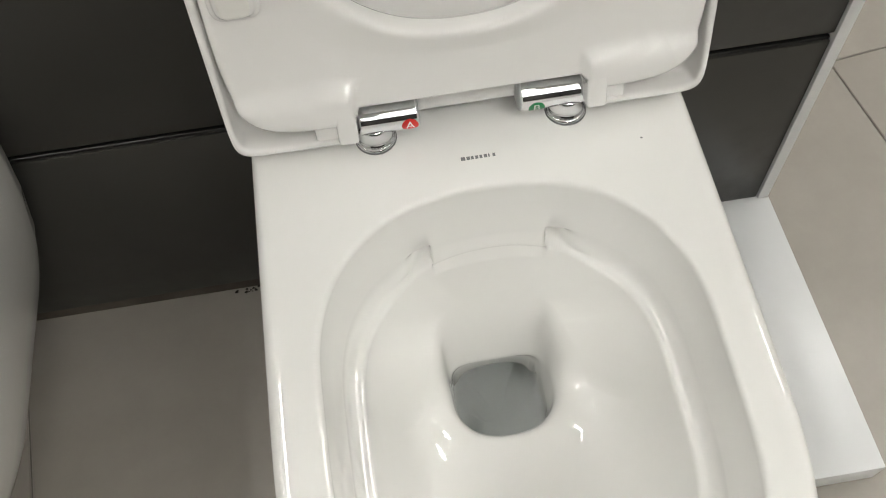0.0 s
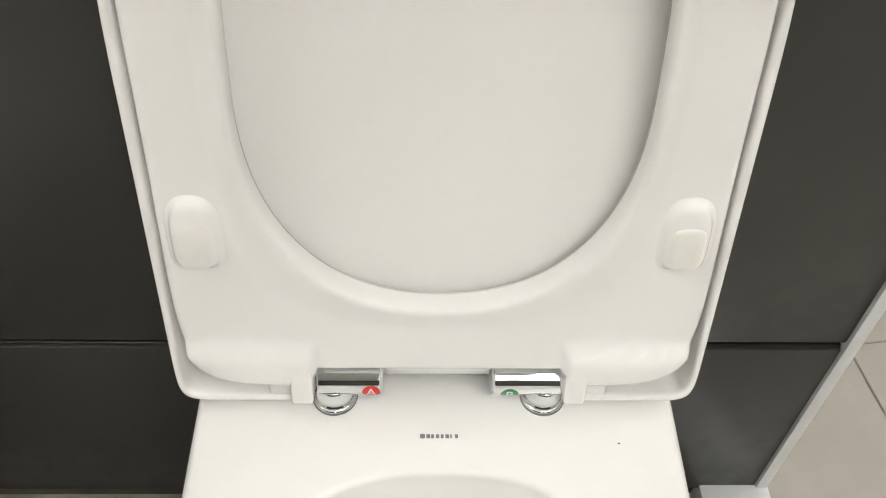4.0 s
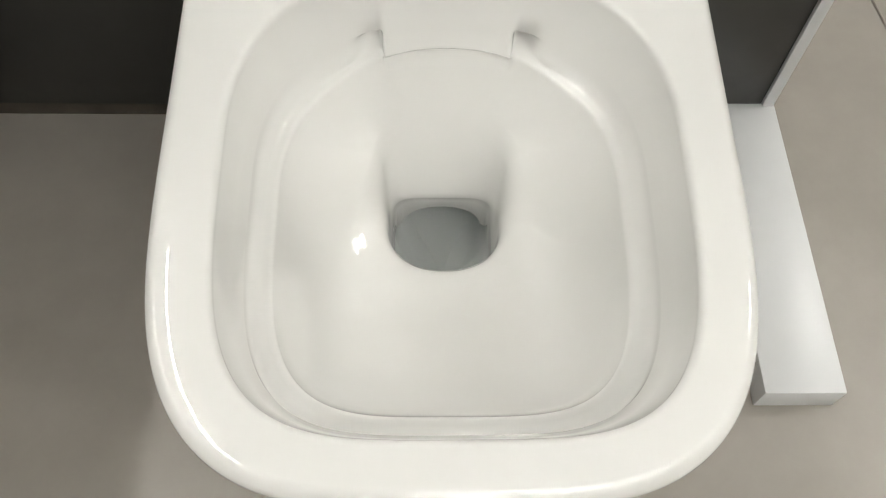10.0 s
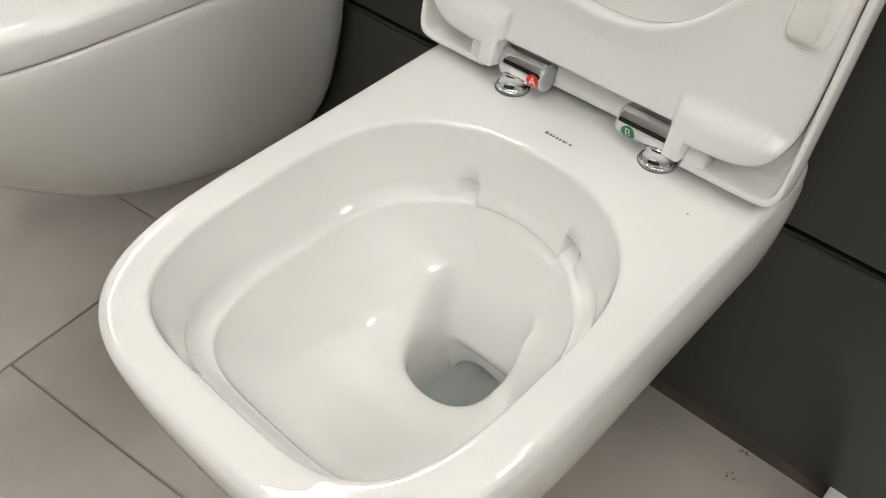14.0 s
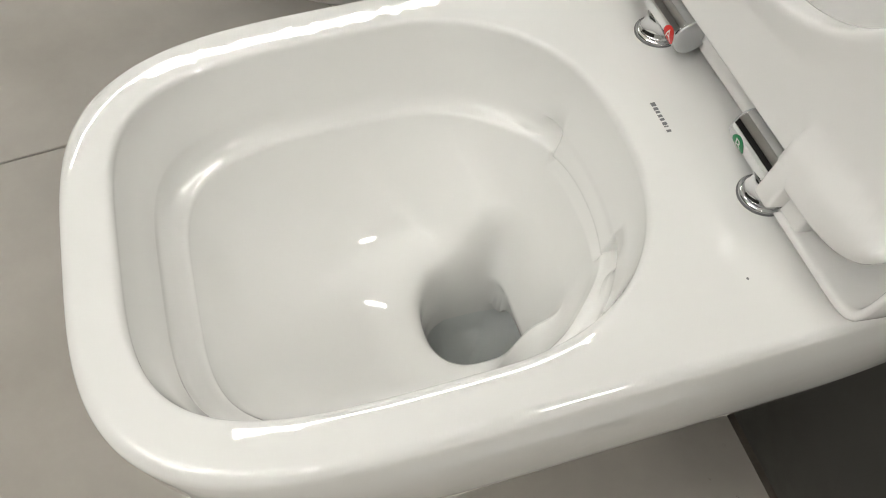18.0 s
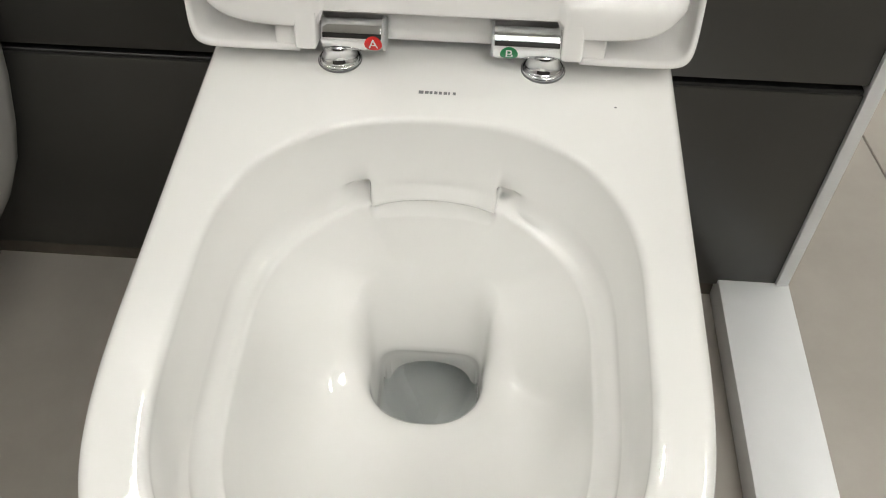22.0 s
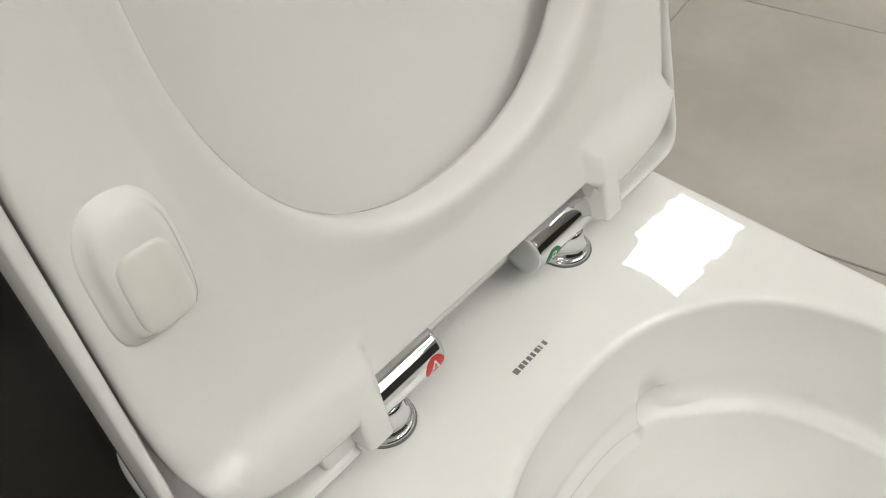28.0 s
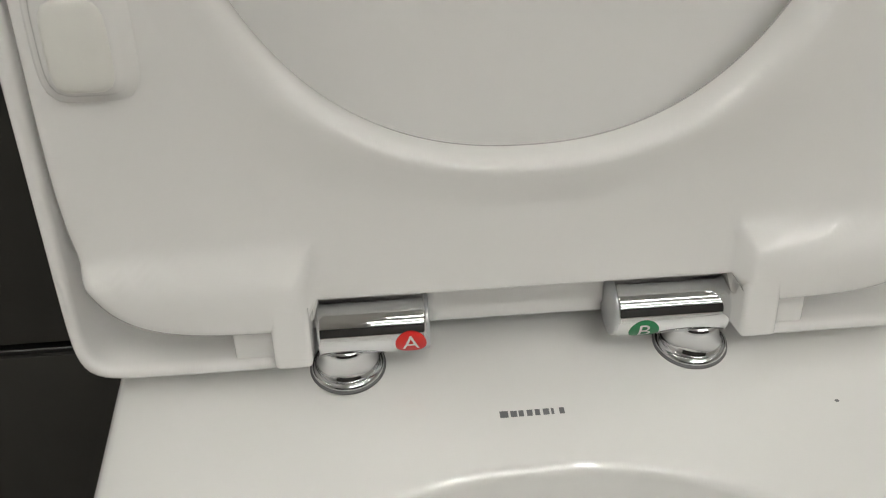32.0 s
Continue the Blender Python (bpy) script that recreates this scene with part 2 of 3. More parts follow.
# added walls close the hall; their tones set side fill and chrome reflections
for name, b in (("wall_east", (HX1, HX1 + 0.15, HY0, HY1)), ("wall_west", (HX0 - 0.15, HX0, HY0, HY1)),
                ("wall_south", (HX0, HX1, HY0 - 0.15, HY0)), ("wall_far", (HX0, HX1, HY1, HY1 + 0.15))):
    dark = name == "wall_south"
    w = part(name, box(*b, 0, HZ), DARK_BACKDROP if dark else PAINT, None, smooth=False)
    tagged(w, "unseen dark wall added to darken reflections in the chrome" if dark else "unseen pale wall added to close the hall and bounce fill light", "wall", kind="structure")
ceiling = part("ceiling", box(HX0, HX1, HY0, HY1, HZ, HZ + 0.1), CEIL, None, smooth=False)
tagged(ceiling, "plain pale showroom ceiling", "ceiling", kind="structure")


def tube_lamp(x, y, length, turn):
    lamp = thing("tube_lamp", x, y, HZ, "slim white linear lamp fixed under the ceiling", "lamp", group="ceiling lamps")
    m = Matrix.Translation((x, y, 0)) @ Matrix.Rotation(turn, 4, "Z")
    bm = box(-length / 2, length / 2, -0.06, 0.06, HZ - 0.05, HZ, 0.004)
    bm.transform(m)
    part("housing", bm, BOARD, lamp)
    bm = box(-length / 2 + 0.02, length / 2 - 0.02, -0.042, 0.042, HZ - 0.058, HZ - 0.0505, 0.003)
    bm.transform(m)
    part("diffuser", bm, TUBE, lamp, "glowing white diffuser")


def spot_lamp(x, y):
    lamp = thing("spot_lamp", x, y, HZ, "round white recessed ceiling spotlight", "lamp", group="ceiling spotlights")
    n = 24

    def ring(r, z):
        return [(x + r * math.cos(2 * math.pi * k / n), y + r * math.sin(2 * math.pi * k / n), z) for k in range(n)]
    verts, faces = loft([ring(0.070, HZ - 0.001), ring(0.070, HZ - 0.012), ring(0.063, HZ - 0.016), ring(0.051, HZ - 0.016), ring(0.049, HZ - 0.010)], True, False)
    obj("bezel", verts, faces, BOARD, lamp)
    verts, faces = loft([ring(0.047, HZ - 0.006), ring(0.047, HZ - 0.011), ring(0.040, HZ - 0.0125)])
    obj("diffuser", verts, faces, SPOT, lamp, "glowing round lens")


def panel_lamp(x, y, w, d):
    lamp = thing("panel_lamp", x, y, HZ, "flat white rectangular lamp fixed under the ceiling", "lamp", group="ceiling panels")
    part("housing", box(x - w / 2 - 0.02, x + w / 2 + 0.02, y - d / 2 - 0.02, y + d / 2 + 0.02, HZ - 0.04, HZ, 0.004), BOARD, lamp)
    part("diffuser", box(x - w / 2, x + w / 2, y - d / 2, y + d / 2, HZ - 0.046, HZ - 0.0405, 0.002), TUBE, lamp, "glowing white diffuser")


for x, y, length, turn in ((-1.1, 0.45, 2.6, math.pi / 2), (-3.1, -0.4, 3.6, math.pi / 2), (0.9, -1.7, 2.0, 0.0), (1.0, -2.7, 2.4, 0.0), (1.0, -3.7, 2.4, 0.0)):
    tube_lamp(x, y, length, turn)
for x, y, w, d in ((0.42, 1.32, 0.46, 0.13), (2.68, 0.66, 0.62, 0.36), (2.5, -1.1, 0.46, 0.13)):
    panel_lamp(x, y, w, d)
for x, y in ((-0.4, 1.68), (0.66, 0.74), (1.2, 1.5), (0.5, -1.0), (1.6, -1.6)):
    spot_lamp(x, y)


# ---- toilets ----
def body_rings(cx, cy, levels, back_y, e_front, n=128, taper=0.0):
    """Outer skin of a wall-hung bowl: (z, half width, front y, squareness of the back)."""
    rings = []
    for z, a, fy, eb in levels:
        e = e_front - 1.3 * min(1.0, max(0.0, (0.385 - z) / 0.13))
        rings.append(at_z(outline(cx, cy, a, back_y - cy, cy - fy, eb, e, n, taper), z))
    return rings


def channel_notch(pts, depth):
    """Flush ports beside the splash guard: a steep inner side, the outer side fading into the wall."""
    out = []
    for x, y in pts:
        if y > -0.14:
            d = abs(x) - 0.0530
            y += depth * 1.1 * math.exp(-abs(d / (0.0045 if d < 0 else 0.0125)) ** 2.4)
        out.append((x, y))
    return out


BN = 720
toilet = thing("toilet", 0.0, WALL_Y, 0.0, "white glazed wall-hung toilet bowl with its seat and lid raised", "toilet")


def build_bowl():
    cy = -0.2
    rings = body_rings(0.0004, cy, [(0.078, 0.034, -0.203, 4), (0.086, 0.056, -0.207, 5), (0.12, 0.077, -0.216, 6), (0.15, 0.095, -0.237, 7), (0.19, 0.1165, -0.270, 8),
                                 (0.23, 0.1365, -0.307, 10), (0.265, 0.1525, -0.342, 12), (0.30, 0.1650, -0.374, 14), (0.34, 0.1755, -0.4035, 15), (0.38, 0.1787, -0.4185, 15),
                                 (0.402, 0.1793, -0.4222, 15)], WALL_Y - 0.004, 3.3, BN)
    out = outline(-0.0014, cy, 0.1795, WALL_Y - 0.007 - cy, 0.2227, 16, 3.5, BN)
    def dome(d, start, k):
        return 0.424 - k * max(0.0, start - d) ** 2
    for d, z in ((0.0, 0.4125), (0.0004, 0.4165), (0.0016, 0.4192), (0.0036, 0.4209), (0.006, dome(0.006, 0.0165, 8.0)), (0.009, dome(0.009, 0.0165, 8.0)), (0.013, dome(0.013, 0.0165, 8.0)),
                 (0.017, dome(0.017, 0.0165, 8.0)), (0.0185, dome(0.0185, 0.0165, 8.0))):
        rings.append(at_z(inset(out, 0, cy, d), z))
    top = outline(0.0, cy, 0.1418, 0.1390, 0.1880, 2.35, 4.0, BN)
    for d, z in ((-0.0075, 0.424), (-0.0052, 0.42398), (-0.0040, 0.4239), (-0.0030, 0.4236), (-0.0020, 0.4231), (-0.0012, 0.4224), (-0.0006, 0.4214), (-0.0002, 0.4202), (0.0, 0.4185), (0.0002, 0.4140)):
        rings.append(at_z(inset(top, 0, cy, d), z))
    wall = outline(0.0, cy, 0.1325, 0.130, 0.1725, 2.4, 4.0, BN)
    edge = outline(0.0, cy, 0.1190, 0.1165, 0.1550, 2.4, 4.0, BN)

    def near_guard(x, y):
        q = min(1.0, max(0.0, (0.092 - abs(x)) / 0.042)) if y > -0.15 else 0.0
        return q * q * (3 - 2 * q)
    # towards the guard the inner edge of the channel draws back to its lip
    edge = [(x, y + 0.0090 * near_guard(x, y)) for x, y in edge]
    rings.append(at_z([((a[0] + b[0]) / 2, (a[1] + b[1]) / 2) for a, b in zip(inset(top, 0, cy, 0.001), wall)], 0.393))
    # flush channel all round, with the splash guard hanging in front of it at the back
    steps = ((inset(wall, 0, cy, 0.0), 0.000, 0.376, 0.0008, 0.376, 0.0), (inset(wall, 0, cy, 0.0003), 0.003, 0.3735, 0.0011, 0.3735, 0.1), (inset(wall, 0, cy, 0.0006), 0.012, 0.3700, 0.0014, 0.3700, 0.15), (inset(wall, 0, cy, 0.0012), 0.016, 0.3650, 0.0020, 0.3650, 0.25),
             (inset(wall, 0, cy, 0.003), 0.018, 0.3600, 0.0035, 0.3600, 0.8), (inset(wall, 0, cy, 0.0065), 0.017, 0.3562, 0.0050, 0.3532, 1.0),
             (inset(edge, 0, cy, -0.0052), 0.003, 0.3548, 0.0056, 0.3512, 1.0), (inset(edge, 0, cy, -0.0026), 0.001, 0.3544, 0.0052, 0.3503, 1.0), (inset(edge, 0, cy, -0.0010), 0.0, 0.3539, 0.0048, 0.3496, 1.0),
             (inset(edge, 0, cy, 0.0001), 0.0, 0.3531, 0.0034, 0.3494, 1.0), (inset(edge, 0, cy, 0.0008), 0.0, 0.3519, 0.0020, 0.3497, 1.0), (inset(edge, 0, cy, 0.0013), 0.0, 0.3503, 0.0018, 0.3488, 1.0),
             (inset(edge, 0, cy, 0.0018), 0.0, 0.3480, 0.0020, 0.3472, 0.9))
    for pts, depth, z, forward, z_guard, arch in steps:
        ring = []
        for x, y in channel_notch(pts, depth):
            w = 0.0
            if y > -0.15:
                w = min(1.0, max(0.0, (0.0495 - abs(x)) / 0.003))
                w = w * w * (3 - 2 * w)
            yb = -0.2 + 0.1305 * (1 - min(1.0, abs(x) / 0.1325) ** 2.4) ** (1 / 2.4)
            q = min(1.0, abs(x) / 0.047)
            zg = z_guard + arch * 0.0055 * (1 - q * q)
            ring.append((x, y + (yb - forward - y) * w, z + (zg - z) * w))
        rings.append(ring)
    sy = -0.152
    sump = outline(0.0, sy, 0.0470, 0.043, 0.0385, 5, 2.3, BN)

    def back(y):
        q = min(1.0, max(0.0, (y - sy + 0.012) / 0.046))
        return q * q * (3 - 2 * q)

    def tilt(y):
        return 0.244 + (y - sy) / 0.0825 * 0.026 + 0.006 * back(y)

    def narrow(pts):
        return [(x + (c[0] - x) * 0.7 * back(y), y) for (x, y), c in zip(pts, sump)]
    lower = inset(sump, 0, sy, -0.022)
    for k in range(1, 19):
        t = k / 19
        f = t ** 1.1
        ring = []
        for a, b, c in zip(inset(edge, 0, cy, 0.0026), lower, sump):
            b = (b[0] + (c[0] - b[0]) * 0.7 * back(b[1]), b[1])
            x, y = a[0] + (b[0] - a[0]) * f, a[1] + (b[1] - a[1]) * f
            k_b = back(b[1])
            zs = (tilt(b[1]) + 0.014) * (1 - k_b) + 0.2880 * k_b
            z = zs + (0.3465 - zs) * (1 - t) ** (2.1 - 0.9 * k_b)
            ring.append((x, y, z))
        rings.append(ring)
    for d, dz in ((-0.0155, 0.0095), (-0.0105, 0.0060), (-0.0072, 0.0035), (-0.0045, 0.0), (-0.002, -0.0045), (-0.0005, -0.010), (0.0008, -0.018)):
        rings.append([(x, y, (tilt(y) + dz) * (1 - back(y)) + (0.208 + 3.6 * max(-0.001, -d)) * back(y)) for x, y in narrow(inset(sump, 0, sy, d))])
    low = outline(0.0, sy + 0.004, 0.0440, 0.046, 0.0385, 6, 2.25, BN)
    rings.append([((a[0] + b[0]) / 2, (a[1] + b[1]) / 2, 0.196) for a, b in zip(sump, low)])

    def rear(y):
        q = min(1.0, max(0.0, (y - sy - 0.036) / 0.008))
        return q * q * (3 - 2 * q)

    # the rear wall ends in an arched lip just over the water, with the trap running back behind it
    def trap(scale, z_front, dy_back, z_back, arch):
        ring = []
        for x, y in low:
            w = rear(y)
            zb = z_back + arch * max(0.0, 1 - (x / 0.0365) ** 2) ** 0.6
            ring.append((x * scale, sy + (y - sy) * (scale if w < 0.5 else 1.0) + dy_back * w, z_front + (zb - z_front) * w))
        return ring
    rings += [trap(1.0, 0.184, 0.0, 0.182, 0.004), trap(1.0, 0.172, 0.0, 0.1515, 0.0245), trap(1.0, 0.168, 0.0012, 0.1500, 0.0245), trap(1.0, 0.164, 0.0040, 0.1497, 0.0245),
              trap(1.0, 0.158, 0.0150, 0.1510, 0.0245), trap(1.0, 0.150, 0.0800, 0.1600, 0.0245), trap(0.98, 0.138, 0.0800, 0.1200, 0.0), trap(0.90, 0.126, 0.0600, 0.1120, 0.0),
              trap(0.70, 0.118, 0.0300, 0.1100, 0.0), trap(0.35, 0.114, 0.0050, 0.1100, 0.0)]
    # the rim falls slightly towards the front
    rings = [[(x, y, z - 0.019 + 0.053 * y) for x, y, z in ring] for ring in rings]
    verts, faces = loft(rings)
    bowl = obj("bowl", verts, faces, CERAMIC, toilet)
    pool = outline(0.0, sy + 0.014, 0.046, 0.150, 0.050, 6, 2.2)
    verts, faces = loft([at_z(inset(pool, 0, sy, 0.0006), 0.1235), at_z(pool, 0.1238), at_z(inset(pool, 0, sy, 0.0012), 0.1240)], False, True)
    water = obj("water", verts, faces, WATER, bowl, "still clear bluish water in the outlet")
    water.visible_shadow = False


build_bowl()


TOP = Matrix.Rotation(math.atan(0.053), 4, "X")


def on_top(x, y, up=0.0004):
    """A place on the flat of the rim."""
    return (x, y, ZR + 0.053 * y + up)


def plain_mark(parent, width, height, m, material, name, label, shape=Vector):
    """A small printed mark: one square and seven upright bars."""
    def add(what, x0, x1, y0, y1, text=""):
        verts = [shape(m @ Vector((x, y, 0))) for x, y in ((x0, y0), (x1, y0), (x1, y1), (x0, y1))]
        return obj(what, verts, [(0, 1, 2, 3)], material, parent, text, smooth=False)
    add(name, 0, height * 1.05, 0, height, label)
    left = height * 1.35
    step = (width - left) / 7
    for k, fill in enumerate((0.80, 0.62, 0.70, 0.62, 0.76, 0.34, 0.62)):
        add("mark_bar", left + k * step, left + (k + fill) * step, height * 0.02, height * 0.94)


plain_mark(toilet, 0.0290, 0.0034, Matrix.Translation(on_top(-0.0142, -0.0337)) @ TOP, MARK, "printed_mark", "small grey maker's mark on the glaze")

# installation label on the rear corner of the ceramic
label = obj("label", [on_top(0.092, 0.024), on_top(0.1690, 0.024), on_top(0.1665, 0.090), on_top(0.092, 0.094)], [(0, 1, 2, 3)], LABEL, toilet,
            "white installation label with a small line drawing", smooth=False)


def ink(name, material, strokes, w):
    verts, faces = [], []
    for x0, y0, x1, y1 in strokes:
        d = Vector((x1 - x0, y1 - y0)).normalized()
        nx, ny = -d.y * w / 2, d.x * w / 2
        k = len(verts)
        verts += [on_top(x0 + nx, y0 + ny, 0.0008), on_top(x0 - nx, y0 - ny, 0.0008), on_top(x1 - nx, y1 - ny, 0.0008), on_top(x1 + nx, y1 + ny, 0.0008)]
        faces.append((k, k + 1, k + 2, k + 3))
    return obj(name, verts, faces, material, label, smooth=False)


ink("line_drawing", BLACK_INK, [(0.1475, 0.0665, 0.1475, 0.0740), (0.1475, 0.0740, 0.1440, 0.0780), (0.1440, 0.0780, 0.1440, 0.0905), (0.1515, 0.0690, 0.1515, 0.0760), (0.1515, 0.0760, 0.1480, 0.0800),
                                (0.1480, 0.0800, 0.1480, 0.0920), (0.1440, 0.0840, 0.1400, 0.0840), (0.1440, 0.0905, 0.1385, 0.0905), (0.1360, 0.0860, 0.1360, 0.0970), (0.1360, 0.0920, 0.1320, 0.0920), (0.1545, 0.0600, 0.1500, 0.0560)], 0.0010)
ink("dimension_line", MARK, [(0.1633, 0.0440, 0.1622, 0.0745)], 0.0004)
ink("arrow_tip", BLACK_INK, [(0.1627, 0.0412, 0.1641, 0.0430)], 0.0018)
ink("arrow_tip", BLACK_INK, [(0.1675, 0.0280, 0.1690, 0.0305)], 0.0020)
ink("blue_drawing", BLUE_INK, [(0.1530, 0.0610, 0.1492, 0.0665)], 0.0052)
ink("text_bars", MARK, [(0.1590, 0.0545, 0.1590, 0.0590), (0.1665, 0.0575, 0.1665, 0.0600), (0.1650, 0.0540, 0.1650, 0.0552)], 0.0024)
ink("green_mark", GREEN, [(0.1612, 0.0745, 0.1628, 0.0762)], 0.0024)

# ---- raised seat and lid: local x across, y up along the lid, z towards the front ----
LEAN = math.asin(0.235)
sn, cs = math.sin(LEAN), math.cos(LEAN)
LID = Matrix(((1, 0, 0, -0.001), (0, sn, -cs, 0.0), (0, cs, sn, ZR), (0, 0, 0, 1)))


def view_bend(p):
    """Pulls lid and seat tops clear of the wall, narrowed to the camera's view."""
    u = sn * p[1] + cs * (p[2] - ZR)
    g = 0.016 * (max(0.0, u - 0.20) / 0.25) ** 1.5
    # shrinks towards an early camera position, so the outline holds from there
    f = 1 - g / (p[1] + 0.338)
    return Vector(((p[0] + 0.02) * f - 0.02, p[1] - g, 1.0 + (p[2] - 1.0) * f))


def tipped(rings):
    return [[view_bend(LID @ Vector(p)) for p in r] for r in rings]


UC = 0.245


def cut_back(pts, limit):
    """Keeps the lower edge clear of the hinges: limit(|x|) is the lowest reach up the lid."""
    return [(x, max(u, limit(abs(x))) if u < 0.12 else u) for x, u in pts]


def build_lid():
    o = outline(0.0, UC, 0.1880, 0.2075, 0.233, 3.5, 30, 600, taper=0.02)
    # inset, height of the section, and the reach and height of the rolled edge between the hinges
    section = ((0.06, -0.0145, 0.0, -0.0145), (0.020, -0.0145, 0.024, -0.0145), (0.008, -0.0139, 0.0172, -0.0142), (0.003, -0.0120, 0.0150, -0.0130), (0.0005, -0.0085, 0.0145, -0.0113),
               (0.0, -0.0035, 0.0152, -0.0094), (0.0, 0.0140, 0.0166, -0.0078), (0.0006, 0.0158, 0.0180, -0.0069), (0.0022, 0.0166, 0.0195, -0.0063), (0.0048, 0.0164, 0.0212, -0.0058),
               (0.0062, 0.0152, 0.0230, -0.0055), (0.0068, 0.012, 0.0250, -0.0053), (0.0085, 0.001, 0.0285, -0.0053), (0.012, -0.0050, 0.0330, -0.0056), (0.020, -0.0080, 0.0400, -0.0065),
               (0.05, -0.0090, 0.0, -0.0090), (0.075, -0.0092, 0.0, -0.0092), (0.10, -0.0093, 0.0, -0.0093), (0.13, -0.0093, 0.0, -0.0093), (0.16, -0.0093, 0.0, -0.0093))
    rings = []
    for d, z, reach, z_mid in section:
        def low(ax):
            if reach == 0.0 or ax > 0.1035:
                return 0.0
            return reach
        rings.append([(x, u, (z_mid if abs(x) < 0.0395 else min(z_mid, -0.0104)) if abs(x) < 0.1035 and u < 0.056 else z) for x, u in cut_back(inset(o, 0, UC, d), low)])
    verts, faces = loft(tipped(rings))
    lid = obj("lid", verts, faces, PLASTIC, toilet, "slim white lid raised against the wall")
    plain_mark(lid, 0.0378, 0.0046, LID @ Matrix.Translation((-0.0192, 0.3109, -0.0084)), MARK_PALE, "printed_mark", "pale grey maker's mark", view_bend)
    for s in (-1, 1):
        x0, x1 = sorted((s * 0.1035, s * 0.1225))
        bm = box(x0, x1, 0.0140, 0.0345, -0.006, 0.0145, 0.0022, 3)
        bm.transform(LID)
        part("catch_block", bm, PLASTIC, lid)


def build_seat():
    n = 480
    o = inset(outline(0.0, UC, 0.1880, 0.2075, 0.2195, 3.5, 9, n, taper=0.02), 0, UC, 0.0088)
    i = outline(-0.0005, UC + 0.002, 0.1248, 0.1405, 0.1455, 4.0, 2.25, n)

    def mid(f):
        pts = [(a[0] + (b[0] - a[0]) * f, a[1] + (b[1] - a[1]) * f) for a, b in zip(o, i)]
        return cut_back(pts, lambda ax: (0.0 if ax > 0.0885 else 0.0438) + 0.02 * f)
    # flat face, then a swell that climbs from a crease to the lip round the opening
    prof = ((0.5, 0.0015), (0.06, 0.0020), (0.0, 0.0045), (0.0, 0.0112), (0.008, 0.0136), (0.025, 0.0156), (0.05, 0.0168), (0.09, 0.0174), (0.16, 0.0176), (0.24, 0.0176), (0.32, 0.0177), (0.40, 0.0177), (0.48, 0.0178),
            (0.56, 0.0178), (0.64, 0.0179), (0.70, 0.0180), (0.735, 0.0184), (0.78, 0.0194), (0.84, 0.0208), (0.90, 0.0222), (0.935, 0.0228), (0.965, 0.0226), (0.985, 0.0214), (0.999, 0.0190), (1.006, 0.0150), (1.008, 0.0060), (1.0, 0.0025),
            (0.9, 0.0012), (0.5, 0.0015))
    rings = []
    for f, z in prof:
        ring = []
        for x, u in mid(f):
            q = min(1.0, max(0.0, (0.0690 - u) / 0.0100))
            side = min(1.0, max(0.0, (abs(x) - 0.0885) / 0.0010))
            ring.append((x, u, z + (0.0092 * q * q * (3 - 2 * q) * side if z > 0.006 else 0.0)))
        rings.append(ring)
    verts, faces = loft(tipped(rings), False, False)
    seat = obj("seat", verts, faces, PLASTIC, toilet, "white ring seat raised in front of the lid")
    # moulded bosses, each with a soft pad let into its lower part
    for x, u, w, h in ((-0.1535, 0.3420, 0.0150, 0.0255), (0.1535, 0.3425, 0.0150, 0.0255), (-0.1555, 0.1590, 0.0142, 0.0240), (0.1545, 0.1605, 0.0142, 0.0240)):
        rings = []
        for d, z in ((-0.0050, 0.0170), (-0.0030, 0.0179), (-0.0014, 0.0192), (-0.0003, 0.0210), (0.0004, 0.0228), (0.0016, 0.0244), (0.0036, 0.0255), (0.0062, 0.0260), (0.0100, 0.0261)):
            rings.append(at_z(outline(x, u, w - d, h - d, h - d, 2.6, 5, 48), z))
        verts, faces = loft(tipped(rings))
        boss = obj("buffer", verts, faces, PLASTIC, seat, "moulded white boss holding a soft pad")
        rings = []
        for d, z in ((0.0, 0.0240), (0.0, 0.0258), (0.0006, 0.0266), (0.0018, 0.0272), (0.0040, 0.0275), (0.0070, 0.0276)):
            rings.append(at_z(outline(x, u - 0.0055, 0.0108 - d, 0.0150 - d, 0.0165 - d, 4, 5, 40), z))
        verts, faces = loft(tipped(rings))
        obj("pad", verts, faces, RUBBER, boss, "soft milky rubber pad")
    # the raised band turns down into an ear beside each hinge
    for s in (-1, 1):
        x0, x1 = sorted((s * 0.0893, s * 0.1048))
        bm = box(x0, x1, 0.0182, 0.0480, 0.0, 0.0268, 0.0026, 4)
        bm.transform(LID)
        part("hinge_ear", bm, PLASTIC, seat)


build_lid()
build_seat()


# ---- chrome hinges ----
AX_Y, AX_Z, AX_R = 0.0035, ZR + 0.0237, 0.0135


